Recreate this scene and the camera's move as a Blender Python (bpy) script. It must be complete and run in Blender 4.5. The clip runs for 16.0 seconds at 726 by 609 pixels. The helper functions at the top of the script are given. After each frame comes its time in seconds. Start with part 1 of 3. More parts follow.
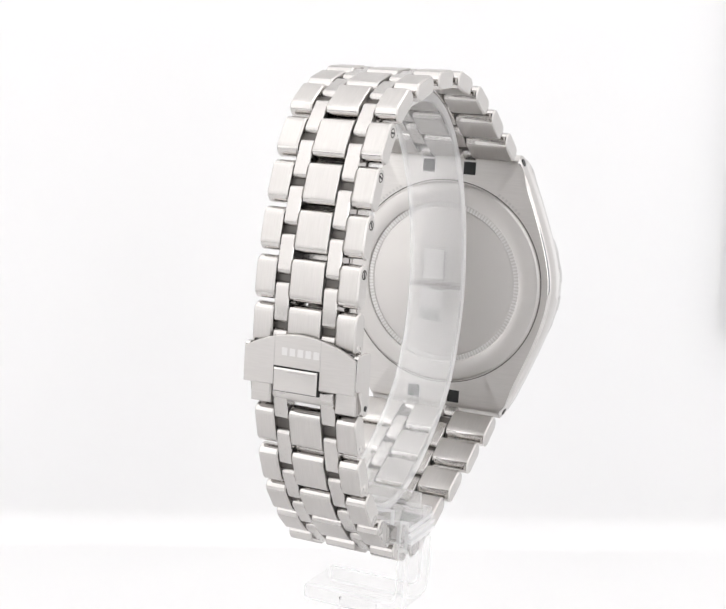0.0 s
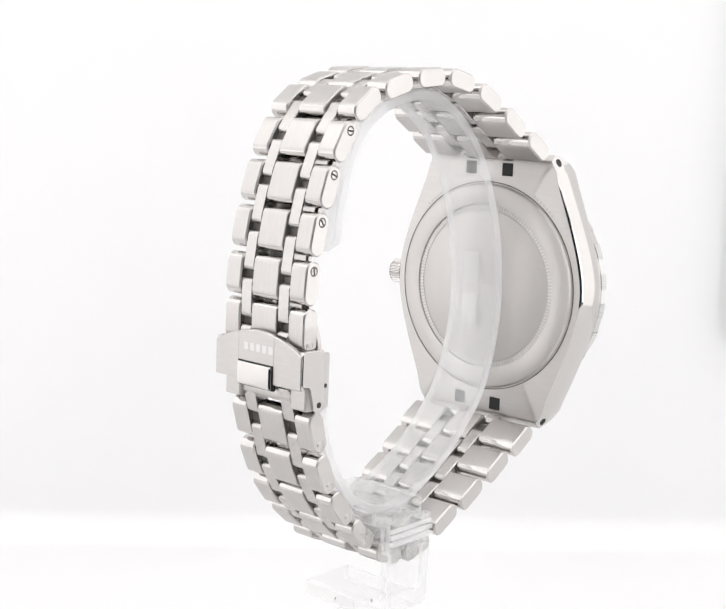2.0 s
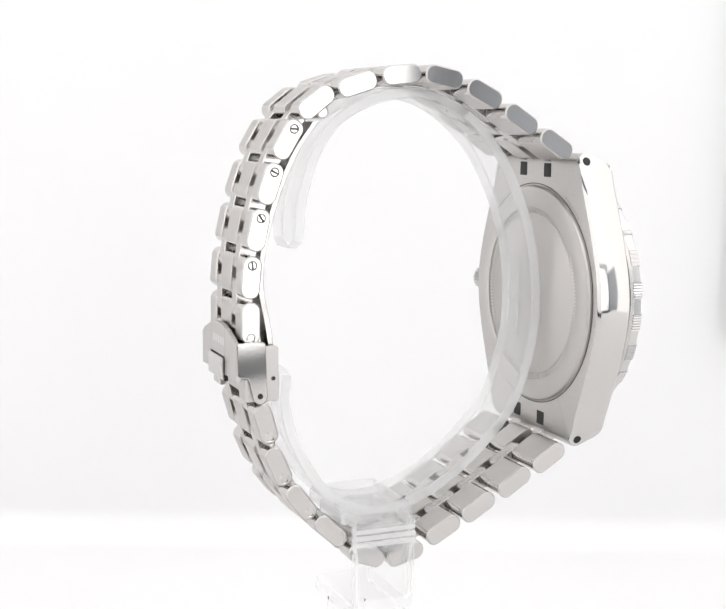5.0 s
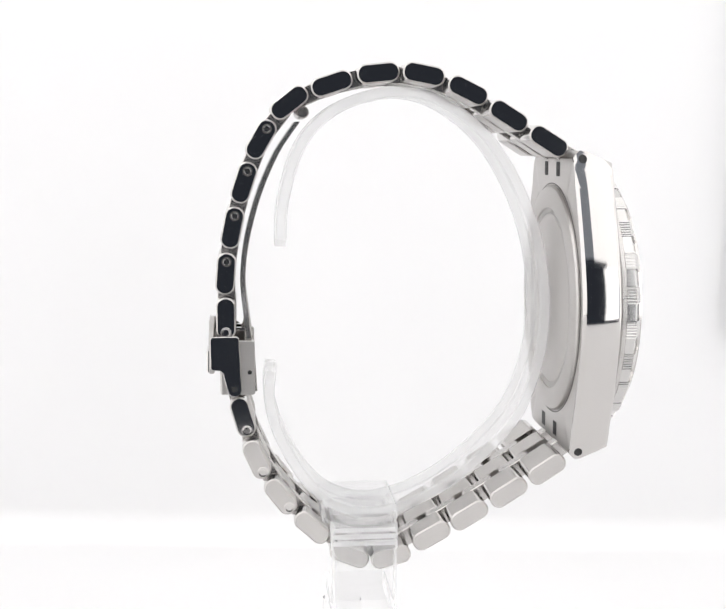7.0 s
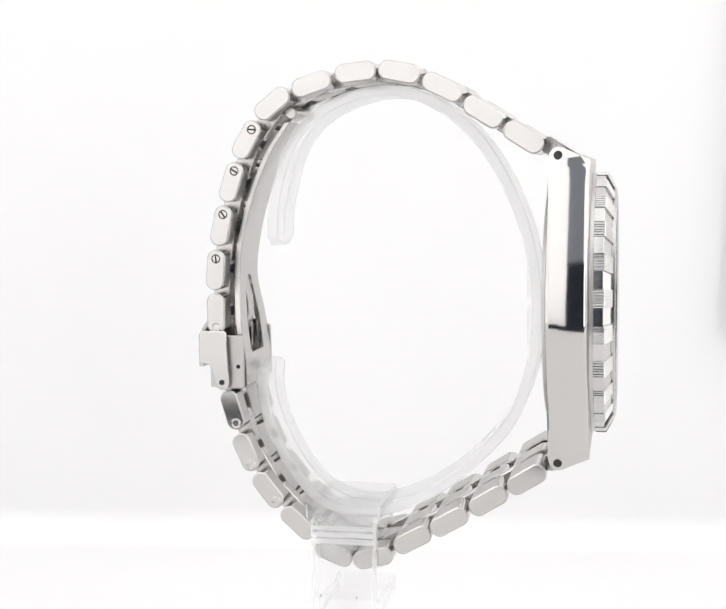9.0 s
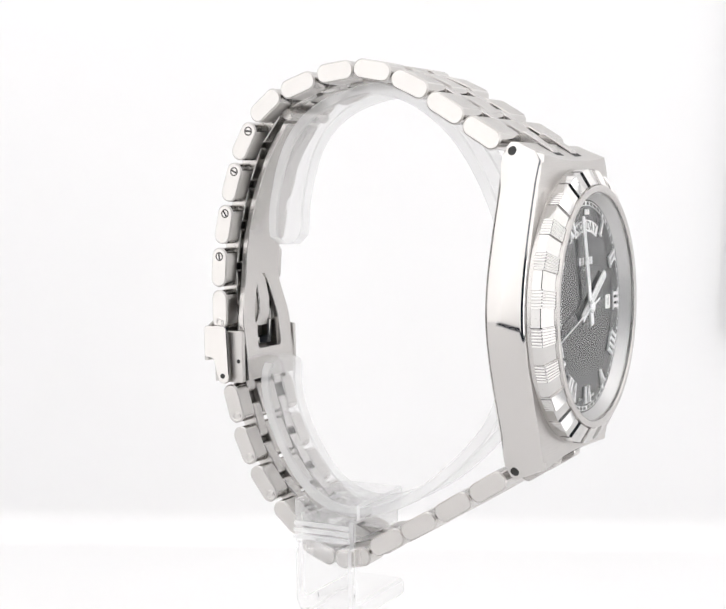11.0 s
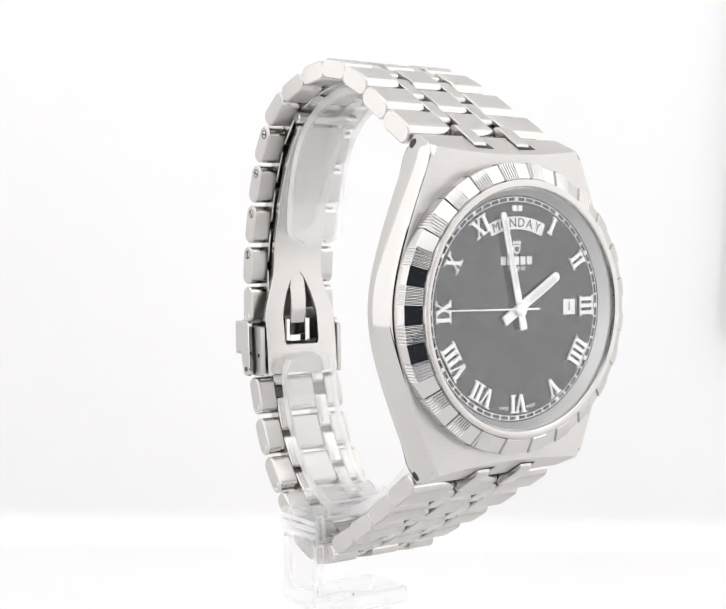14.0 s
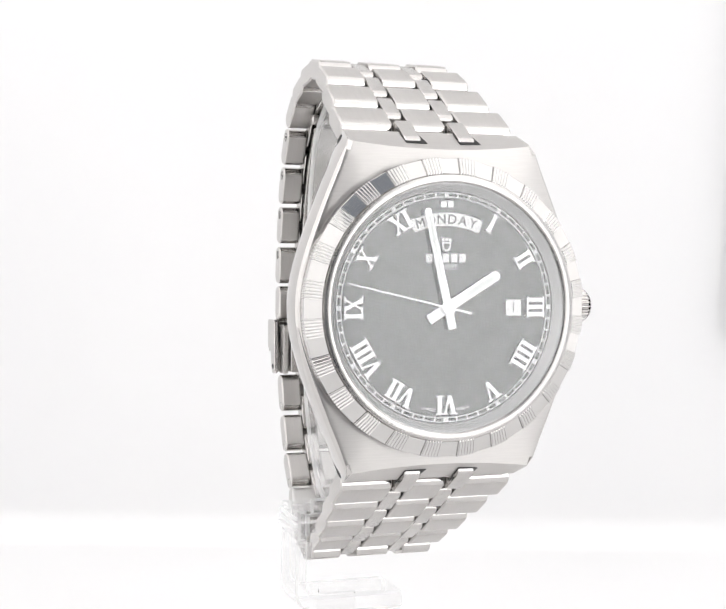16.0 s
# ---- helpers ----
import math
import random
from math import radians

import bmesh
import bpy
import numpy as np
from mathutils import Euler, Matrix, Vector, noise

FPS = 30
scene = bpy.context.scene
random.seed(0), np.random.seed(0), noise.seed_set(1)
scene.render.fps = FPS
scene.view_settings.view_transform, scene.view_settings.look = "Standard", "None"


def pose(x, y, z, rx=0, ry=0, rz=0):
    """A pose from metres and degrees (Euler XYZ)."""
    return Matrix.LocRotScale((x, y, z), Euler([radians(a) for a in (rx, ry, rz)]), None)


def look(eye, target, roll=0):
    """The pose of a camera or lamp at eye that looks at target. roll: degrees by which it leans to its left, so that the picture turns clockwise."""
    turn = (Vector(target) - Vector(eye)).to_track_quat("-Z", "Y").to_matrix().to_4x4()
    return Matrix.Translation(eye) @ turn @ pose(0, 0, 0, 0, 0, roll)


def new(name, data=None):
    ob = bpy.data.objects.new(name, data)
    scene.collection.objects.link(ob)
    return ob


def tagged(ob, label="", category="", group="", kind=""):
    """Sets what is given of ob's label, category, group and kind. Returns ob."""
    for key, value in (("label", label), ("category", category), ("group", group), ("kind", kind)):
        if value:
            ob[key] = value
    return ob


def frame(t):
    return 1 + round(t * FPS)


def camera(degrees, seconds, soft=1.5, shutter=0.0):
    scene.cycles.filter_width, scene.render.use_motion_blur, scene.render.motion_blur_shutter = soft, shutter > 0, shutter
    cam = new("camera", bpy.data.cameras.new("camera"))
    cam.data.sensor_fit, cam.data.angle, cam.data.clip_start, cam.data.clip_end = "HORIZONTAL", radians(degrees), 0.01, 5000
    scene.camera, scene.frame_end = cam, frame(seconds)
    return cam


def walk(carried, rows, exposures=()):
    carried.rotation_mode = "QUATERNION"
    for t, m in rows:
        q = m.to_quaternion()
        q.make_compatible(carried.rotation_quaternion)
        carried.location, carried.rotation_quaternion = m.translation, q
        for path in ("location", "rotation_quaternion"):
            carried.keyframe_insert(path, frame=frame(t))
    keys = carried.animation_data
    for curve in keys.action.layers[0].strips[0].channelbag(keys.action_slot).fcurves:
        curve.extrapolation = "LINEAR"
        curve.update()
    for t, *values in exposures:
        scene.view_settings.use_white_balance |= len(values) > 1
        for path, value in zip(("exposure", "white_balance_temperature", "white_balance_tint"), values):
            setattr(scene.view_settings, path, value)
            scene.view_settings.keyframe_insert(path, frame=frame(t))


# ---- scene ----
# ---- camera ----
FLOOR_DROP = 0.080
cam = camera(31.69, 16.0, soft=1.6)
# the turntable leans a little against the tent
LEAN = pose(0, 0, FLOOR_DROP, 0, 2.7, 0) @ pose(0, 0, -FLOOR_DROP)
EYE = LEAN @ pose(0.0, -0.2, 0.01257 + FLOOR_DROP, 85.13, -3.26, 0.485)
walk(cam, [(0, EYE), (16, EYE)])

# ---- world and lamps ----
world = bpy.data.worlds.new("world")
scene.world = world
world.use_nodes = True
world.node_tree.nodes["Background"].inputs["Color"].default_value = (0.020, 0.023, 0.030, 1)
world.node_tree.nodes["Background"].inputs["Strength"].default_value = 1.0


def area_lamp(name, eye, target, sx, sy, watts, colour=(1, 1, 1)):
    d = bpy.data.lights.new(name, "AREA")
    d.shape, d.size, d.size_y, d.energy, d.color = "RECTANGLE", sx, sy, watts, colour
    ob = new(name, d)
    ob.matrix_world = look(eye, target)
    return ob


# unseen strips added to brighten the floor and give thin highlights
area_lamp("left_fill_strip", (-0.325, -0.03, 0.475), (0, -0.03, 0.03), 0.05, 0.42, 0.35, (1.0, 0.987, 0.98))
area_lamp("right_fill_strip", (0.325, -0.03, 0.475), (0, -0.03, 0.03), 0.05, 0.42, 0.35, (1.0, 0.987, 0.98))
area_lamp("front_lamp", (0.2305, -0.285, 0.10), (0.2305, 0, 0.10), 0.151, 0.22, 0.126)
scene.view_settings.exposure = 0.74


# ---- materials ----
def material(name):
    m = bpy.data.materials.new(name)
    m.use_nodes = True
    return m, m.node_tree.nodes, m.node_tree.links, m.node_tree.nodes["Principled BSDF"]


def noise_value(nodes, links, scale, stretch=(1, 1, 1), detail=3.0):
    co = nodes.new("ShaderNodeTexCoord")
    mp = nodes.new("ShaderNodeMapping")
    mp.inputs["Scale"].default_value = stretch
    n = nodes.new("ShaderNodeTexNoise")
    n.inputs["Scale"].default_value, n.inputs["Detail"].default_value = scale, detail
    links.new(co.outputs["Object"], mp.inputs["Vector"])
    links.new(mp.outputs["Vector"], n.inputs["Vector"])
    return n.outputs["Fac"]


def spread(nodes, links, fac, lo, hi):
    r = nodes.new("ShaderNodeMapRange")
    r.inputs["From Min"].default_value, r.inputs["From Max"].default_value = 0.3, 0.7
    r.inputs["To Min"].default_value, r.inputs["To Max"].default_value = lo, hi
    links.new(fac, r.inputs["Value"])
    return r.outputs["Result"]


def steel(name, colour, rough, stretch=None):
    m, nodes, links, p = material(name)
    p.inputs["Metallic"].default_value = 1.0
    p.inputs["Base Color"].default_value = (*colour, 1)
    big = noise_value(nodes, links, 180, detail=4)
    if stretch:
        fine = noise_value(nodes, links, 900, stretch)
        add = nodes.new("ShaderNodeMath")
        add.operation = "ADD"
        links.new(spread(nodes, links, fine, rough - 0.01, rough + 0.01), add.inputs[0])
        links.new(spread(nodes, links, big, -0.015, 0.015), add.inputs[1])
        links.new(add.outputs[0], p.inputs["Roughness"])
        tone = nodes.new("ShaderNodeMix")
        tone.data_type = "RGBA"
        tone.inputs["A"].default_value = (*[c * 0.94 for c in colour], 1)
        tone.inputs["B"].default_value = (*[c * 1.03 for c in colour], 1)
        both = nodes.new("ShaderNodeMath")
        both.operation = "ADD"
        links.new(spread(nodes, links, fine, 0.0, 0.7), both.inputs[0])
        links.new(spread(nodes, links, big, 0.0, 0.3), both.inputs[1])
        links.new(both.outputs[0], tone.inputs["Factor"])
        links.new(tone.outputs["Result"], p.inputs["Base Color"])
    else:
        links.new(spread(nodes, links, big, rough * 0.95, rough * 1.05), p.inputs["Roughness"])
    return m


STEEL = (0.52, 0.502, 0.486)
BRUSHED_Y = steel("brushed_steel", STEEL, 0.36, (6, 0.35, 1))
BRUSHED_X = steel("cross_brushed_steel", STEEL, 0.36, (0.35, 6, 6))
POLISHED = steel("polished_steel", (0.57, 0.552, 0.535), 0.08)
BEZEL = steel("buffed_bezel_steel", (0.58, 0.568, 0.556), 0.09)
SATIN = steel("satin_steel", STEEL, 0.26)
BACK = steel("matt_back_steel", STEEL, 0.42)
# steel darkened by the shade that lies in gaps and recesses
GAP_SHADE_STEEL = steel("gap_shade_steel", (0.13, 0.122, 0.115), 0.5)
ENGRAVED = steel("engraved_steel", (0.44, 0.43, 0.42), 0.45)


def plain(name, colour, rough, metal=0.0, vary=0.06, scale=300):
    m, nodes, links, p = material(name)
    p.inputs["Base Color"].default_value = (*colour, 1)
    p.inputs["Metallic"].default_value = metal
    links.new(spread(nodes, links, noise_value(nodes, links, scale), rough - vary, rough + vary), p.inputs["Roughness"])
    return m


DIAL_BLACK = plain("black_dial_lacquer", (0.010, 0.011, 0.013), 0.13, 0.0, 0.004)
DIAL_BLACK.node_tree.nodes["Principled BSDF"].inputs["IOR"].default_value = 1.5
PRINT = plain("white_print", (0.8, 0.8, 0.8), 0.5)
WINDOW_WHITE = plain("white_disc", (0.85, 0.85, 0.84), 0.55)
LIGHT_ENGRAVED = plain("light_engraved_steel", (0.62, 0.61, 0.6), 0.45, 0.9)
INK = plain("black_ink", (0.02, 0.02, 0.02), 0.5)
NUMERAL = plain("silvered_numeral", (0.86, 0.86, 0.86), 0.3, 0.35)
LUME = plain("pale_lume", (0.66, 0.68, 0.66), 0.6)
# black for uncut holes and slots, their inner shade as colour
HOLE_SHADE = plain("hole_shade_black", (0.01, 0.01, 0.01), 0.6)
REHAUT = steel("rehaut_steel", (0.6, 0.595, 0.59), 0.4)


def clear(name, colour, ior, rough, milk=0.0):
    m, nodes, links, p = material(name)
    p.inputs["Base Color"].default_value = (*colour, 1)
    p.inputs["Transmission Weight"].default_value = 1.0 - milk
    p.inputs["IOR"].default_value = ior
    p.inputs["Roughness"].default_value = rough
    return m


def window_glass(name, share, rough):
    """Flat clear glass: what is behind shows straight through, under a soft gloss."""
    m, nodes, links, p = material(name)
    nodes.remove(p)
    see, gloss, mix = [nodes.new("ShaderNode" + k) for k in ("BsdfTransparent", "BsdfGlossy", "MixShader")]
    see.inputs["Color"].default_value = (0.985, 0.985, 0.985, 1)
    gloss.inputs["Roughness"].default_value = rough
    mix.inputs[0].default_value = share
    links.new(see.outputs[0], mix.inputs[1])
    links.new(gloss.outputs[0], mix.inputs[2])
    links.new(mix.outputs[0], nodes["Material Output"].inputs["Surface"])
    return m


CRYSTAL = window_glass("sapphire_crystal", 0.058, 0.06)
POST_CLEAR = clear("thin_clear_acrylic", (0.995, 0.995, 0.995), 1.05, 0.0, 0.02)


def frosted(name, body):
    """Polished-off acrylic rims: partly clear, the rest scattering light both ways."""
    m, nodes, links, p = material(name)
    nodes.remove(p)
    see, lit, through_it, half, mix = [nodes.new("ShaderNode" + k) for k in ("BsdfTransparent", "BsdfDiffuse", "BsdfTranslucent", "MixShader", "MixShader")]
    for n in (lit, through_it):
        n.inputs["Color"].default_value = (1.0, 1.0, 1.0, 1)
    half.inputs[0].default_value = 0.5
    links.new(lit.outputs[0], half.inputs[1])
    links.new(through_it.outputs[0], half.inputs[2])
    mix.inputs[0].default_value = body
    links.new(see.outputs[0], mix.inputs[1])
    links.new(half.outputs[0], mix.inputs[2])
    links.new(mix.outputs[0], nodes["Material Output"].inputs["Surface"])
    return m


FROSTED = frosted("frosted_acrylic", 0.42)


def hazy(name, body, gloss):
    """Moulded clear plastic: a faint milky scatter under a thin gloss."""
    m = frosted(name, body)
    nodes, links = m.node_tree.nodes, m.node_tree.links
    inner = nodes["Material Output"].inputs["Surface"].links[0].from_socket
    shine, mix = nodes.new("ShaderNodeBsdfGlossy"), nodes.new("ShaderNodeMixShader")
    shine.inputs["Roughness"].default_value = 0.06
    mix.inputs[0].default_value = gloss
    links.new(inner, mix.inputs[1])
    links.new(shine.outputs[0], mix.inputs[2])
    links.new(mix.outputs[0], nodes["Material Output"].inputs["Surface"])
    return m


HAZE = hazy("hazy_moulded_acrylic", 0.12, 0.10)
PANE = window_glass("thin_clear_acrylic_sheet", 0.09, 0.06)


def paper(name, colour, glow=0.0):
    """Matt white sheet; glow: emission added to the sheet in place of light from outside."""
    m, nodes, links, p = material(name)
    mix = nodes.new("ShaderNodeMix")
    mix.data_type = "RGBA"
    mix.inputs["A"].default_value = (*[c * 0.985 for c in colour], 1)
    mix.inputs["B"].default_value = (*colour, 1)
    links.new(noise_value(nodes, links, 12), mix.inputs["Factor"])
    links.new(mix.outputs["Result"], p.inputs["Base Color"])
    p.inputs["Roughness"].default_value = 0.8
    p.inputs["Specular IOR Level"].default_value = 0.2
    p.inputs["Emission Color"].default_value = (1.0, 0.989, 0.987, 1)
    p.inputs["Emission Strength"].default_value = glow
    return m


# emission added to the walls and roof for even light all round
TENT = paper("glowing_tent_fabric", (0.8, 0.8, 0.802), 0.428)
TENT_FLOOR = paper("white_sheet", (0.775, 0.772, 0.773))
# small emission added to lighten the flap
FLAP = paper("pale_glowing_flap", (0.76, 0.765, 0.77), 0.2)
# greys of unseen panels added to dim what dial and case mirror
SIDE_DIMMER = paper("grey_side_dimmer", (0.42, 0.44, 0.47))
TOP_DIMMER = paper("grey_top_dimmer", (0.22, 0.24, 0.27))

# ---- mesh tools: sizes in millimetres, linked in metres ----
MM = 0.001


def part(name, bm, mat, parent=None, label="", sharp=30, other=None, where=None):
    bmesh.ops.recalc_face_normals(bm, faces=bm.faces)
    me = bpy.data.meshes.new(name)
    bmesh.ops.scale(bm, vec=(MM, MM, MM), verts=bm.verts)
    if other:
        bm.normal_update()
        for f in bm.faces:
            f.material_index = 1 if where(f) else 0
    bm.to_mesh(me)
    bm.free()
    me.materials.append(mat)
    if other:
        me.materials.append(other)
    for f in me.polygons:
        f.use_smooth = True
    me.set_sharp_from_angle(angle=radians(sharp))
    ob = new(name, me)
    if parent:
        ob.parent = parent
    if label:
        ob["label"] = label
    return ob


def again(ob, parent, m):
    """Another piece on the same mesh, at the pose m (metres) under parent."""
    o = new(ob.name.split(".")[0], ob.data)
    o.parent = parent
    o.matrix_basis = m
    if ob.get("label"):
        o["label"] = ob["label"]
    return o


def mm(x, y, z, rx=0, ry=0, rz=0):
    return pose(x * MM, y * MM, z * MM, rx, ry, rz)


def offset(poly, d):
    """A closed counter-clockwise outline moved inwards by d."""
    out, n = [], len(poly)
    for i in range(n):
        a, b, c = Vector(poly[i - 1]), Vector(poly[i]), Vector(poly[(i + 1) % n])
        e, f = (b - a).normalized(), (c - b).normalized()
        k = Vector((-e.y - f.y, e.x + f.x))
        k = k.normalized() / max(0.3, math.sqrt(max(0.0, (1 + e.dot(f)) / 2)))
        out.append(tuple(b + k * d))
    return out


AXES = {"x": lambda u, v, w: (w, u, v), "y": lambda u, v, w: (v, w, u), "z": lambda u, v, w: (u, v, w)}


def extrude(bm, poly, w0, w1, axis="z", chamfer=0.0):
    """A solid from an outline in the plane across axis, from w0 to w1, its rims chamfered."""
    put = AXES[axis]
    levels = [(w0, 0), (w1, 0)]
    if chamfer:
        levels = [(w0, chamfer), (w0 + chamfer, 0), (w1 - chamfer, 0), (w1, chamfer)]
    rings = [[bm.verts.new(put(u, v, w)) for u, v in (offset(poly, c) if c else poly)] for w, c in levels]
    bm.faces.new(rings[0][::-1])
    bm.faces.new(rings[-1])
    n = len(poly)
    for a, b in zip(rings, rings[1:]):
        for i in range(n):
            bm.faces.new((a[i], a[(i + 1) % n], b[(i + 1) % n], b[i]))
    return bm


def rounded(w, h, r, n=5, cx=0.0, cy=0.0):
    """A rectangle outline with round corners."""
    pts = []
    for sx, sy, a0 in ((1, 1, 0), (-1, 1, 90), (-1, -1, 180), (1, -1, 270)):
        for k in range(n + 1):
            a = radians(a0 + 90 * k / n)
            pts.append((cx + sx * (w / 2 - r) + r * math.cos(a), cy + sy * (h / 2 - r) + r * math.sin(a)))
    return pts


def lathe(bm, profile, n=96, closed=False):
    """A solid of revolution about z from (radius, height) pairs."""
    rings = []
    for r, z in profile:
        if r < 1e-6:
            rings.append([bm.verts.new((0, 0, z))])
        else:
            rings.append([bm.verts.new((r * math.cos(2 * math.pi * i / n), r * math.sin(2 * math.pi * i / n), z)) for i in range(n)])
    pairs = list(zip(rings, rings[1:])) + ([(rings[-1], rings[0])] if closed else [])
    for a, b in pairs:
        for i in range(n):
            j = (i + 1) % n
            if len(a) == 1:
                bm.faces.new((a[0], b[j], b[i]))
            elif len(b) == 1:
                bm.faces.new((a[i], a[j], b[0]))
            else:
                bm.faces.new((a[i], a[j], b[j], b[i]))
    return bm


def box(bm, x0, x1, y0, y1, z0, z1, c=0.0):
    return extrude(bm, [(x0, y0), (x1, y0), (x1, y1), (x0, y1)], z0, z1, "z", c)


def strip(bm, path, t, x0, x1, c=0.3):
    """A band that follows a path in the y-z plane, t thick, from x0 to x1."""
    n = len(path)
    side = []
    for i in range(n):
        a, b = Vector(path[max(0, i - 1)]), Vector(path[min(n - 1, i + 1)])
        d = (b - a).normalized()
        side.append(Vector((-d.y, d.x)))
    half = t / 2
    prof = [(x0 + c, -half), (x1 - c, -half), (x1, -half + c), (x1, half - c), (x1 - c, half), (x0 + c, half), (x0, half - c), (x0, -half + c)]
    rings = []
    for p, s in zip(path, side):
        rings.append([bm.verts.new((x, p[0] + s.x * o, p[1] + s.y * o)) for x, o in prof])
    for a, b in zip(rings, rings[1:]):
        for i in range(8):
            bm.faces.new((a[i], a[(i + 1) % 8], b[(i + 1) % 8], b[i]))
    bm.faces.new(rings[0])
    bm.faces.new(rings[-1][::-1])
    return bm


def smooth_path(points, n=8):
    """A Catmull-Rom curve through points."""
    pts = [Vector(p) for p in points]
    pts = [2 * pts[0] - pts[1]] + pts + [2 * pts[-1] - pts[-2]]
    out = []
    for i in range(1, len(pts) - 2):
        a, b, c, d = pts[i - 1:i + 3]
        for k in range(n):
            t = k / n
            out.append(tuple(0.5 * (2 * b + (c - a) * t + (2 * a - 5 * b + 4 * c - d) * t * t + (3 * b - a - 3 * c + d) * t ** 3)))
    return out + [tuple(pts[-2])]


def letters(text, size, depth=0.03):
    """A mesh of built-in letters, centred, in millimetres, on z = 0."""
    cu = bpy.data.curves.new("letters", "FONT")
    cu.body, cu.size, cu.align_x, cu.align_y, cu.extrude = text, size, "CENTER", "CENTER", depth
    cu.resolution_u = 3
    ob = new("letters", cu)
    me = bpy.data.meshes.new_from_object(ob.evaluated_get(bpy.context.evaluated_depsgraph_get()))
    bm = bmesh.new()
    bm.from_mesh(me)
    bpy.data.objects.remove(ob)
    bpy.data.curves.remove(cu)
    bpy.data.meshes.remove(me)
    return bm


# ---- light tent ----
def slab(name, x0, x1, y0, y1, z0, z1, mat, label):
    bm = box(bmesh.new(), x0 / MM, x1 / MM, y0 / MM, y1 / MM, z0 / MM, z1 / MM)
    return tagged(part(name, bm, mat), label, "", "", "structure")


X0, X1, Y0, Y1, TOP = -0.35, 0.35, -0.30, 0.136, 0.50
bm = bmesh.new()
cove = [(-212, 0), (Y1 / MM - 9, 0)] + [(Y1 / MM - 9 + 9 * math.sin(radians(a)), 9 - 9 * math.cos(radians(a))) for a in range(6, 91, 6)] + [(Y1 / MM, TOP / MM)]
strip(bm, cove, 1.0, X0 / MM, X1 / MM, 0.2)
tagged(part("floor", bm, TENT_FLOOR), "smooth white sheet curving up into the back", "", "", "structure")
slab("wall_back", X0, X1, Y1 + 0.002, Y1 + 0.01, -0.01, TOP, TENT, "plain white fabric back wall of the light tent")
bm = extrude(bmesh.new(), rounded(300, 28.5, 4, 4, 207.2, 106.8), 129, 131, "y")
for v in bm.verts:
    v.co.x += (v.co.z - 55) * 0.04
tagged(part("tent_flap", bm, FLAP), "pale grey rounded edge flap of the light tent", "", "", "structure")
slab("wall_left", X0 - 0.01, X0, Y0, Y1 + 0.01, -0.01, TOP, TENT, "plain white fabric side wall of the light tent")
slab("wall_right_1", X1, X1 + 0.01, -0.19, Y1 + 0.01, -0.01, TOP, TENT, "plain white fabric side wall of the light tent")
# added out of view: a dim patch for the dial to mirror
slab("dim_panel_right", X1, X1 + 0.01, Y0, -0.19, -0.01, 0.2, SIDE_DIMMER, "unseen grey side panel added to dim reflections in the dial")
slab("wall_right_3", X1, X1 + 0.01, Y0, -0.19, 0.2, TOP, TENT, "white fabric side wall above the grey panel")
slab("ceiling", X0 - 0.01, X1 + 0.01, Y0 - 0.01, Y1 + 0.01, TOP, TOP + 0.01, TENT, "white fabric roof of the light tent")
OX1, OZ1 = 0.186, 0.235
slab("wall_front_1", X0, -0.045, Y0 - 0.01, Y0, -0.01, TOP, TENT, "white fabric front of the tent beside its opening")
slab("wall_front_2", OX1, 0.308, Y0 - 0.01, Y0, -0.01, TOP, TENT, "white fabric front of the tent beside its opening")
# added out of view: carries the dim patch round the corner
slab("dim_panel_corner", 0.308, X1, Y0 - 0.01, Y0, -0.01, 0.235, SIDE_DIMMER, "unseen grey corner panel added to dim reflections in the dial")
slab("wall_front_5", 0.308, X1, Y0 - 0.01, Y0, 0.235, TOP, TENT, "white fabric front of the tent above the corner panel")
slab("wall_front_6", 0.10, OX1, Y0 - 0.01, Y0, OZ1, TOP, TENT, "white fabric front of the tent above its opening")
# added out of view: a dim patch for the case side to mirror
slab("dim_panel_top", -0.045, 0.10, Y0 - 0.01, Y0, OZ1, TOP, TOP_DIMMER, "unseen grey panel above the opening, added to dim reflections in the case")

# ---- watch: x to three o'clock, y to twelve, z out of the dial ----
watch = tagged(new("wristwatch"), "stainless steel wristwatch with a black dial on a clear stand", "watch")
SEAT = mm(36.40, -0.37, -1.27 + FLOOR_DROP / MM, 86.23, -2.02, 91.51)


XC = 0.32


LUG_X, LUG_Y, APEX = 12.25, 23.1, 19.8


def side_x(y):
    """Half width of the case at the height y: round at the middle, then a long slightly bowed taper."""
    run = math.hypot(y, 8.0) - 8.0
    top = math.hypot(LUG_Y, 8.0) - 8.0
    return APEX - (APEX - LUG_X) * run / top


def crease(x):
    """Where the front turns down to the bracelet, nearer the dial at the middle."""
    return 21.3 - 0.75 * max(0.0, 1 - (x / LUG_X) ** 2)


def case_outline(n=26):
    """The six-sided case seen from the front, counter-clockwise."""
    up = [LUG_Y * (k / n) ** 1.5 for k in range(n + 1)]
    across = [LUG_X * (1 - k / 10) for k in range(1, 20)]
    right = [(side_x(y), y) for y in up]
    left = [(-side_x(y), y) for y in reversed(up)]
    upper = right + [(x, LUG_Y) for x in across] + left
    return upper + [(-x, -y) for x, y in upper[1:-1]]


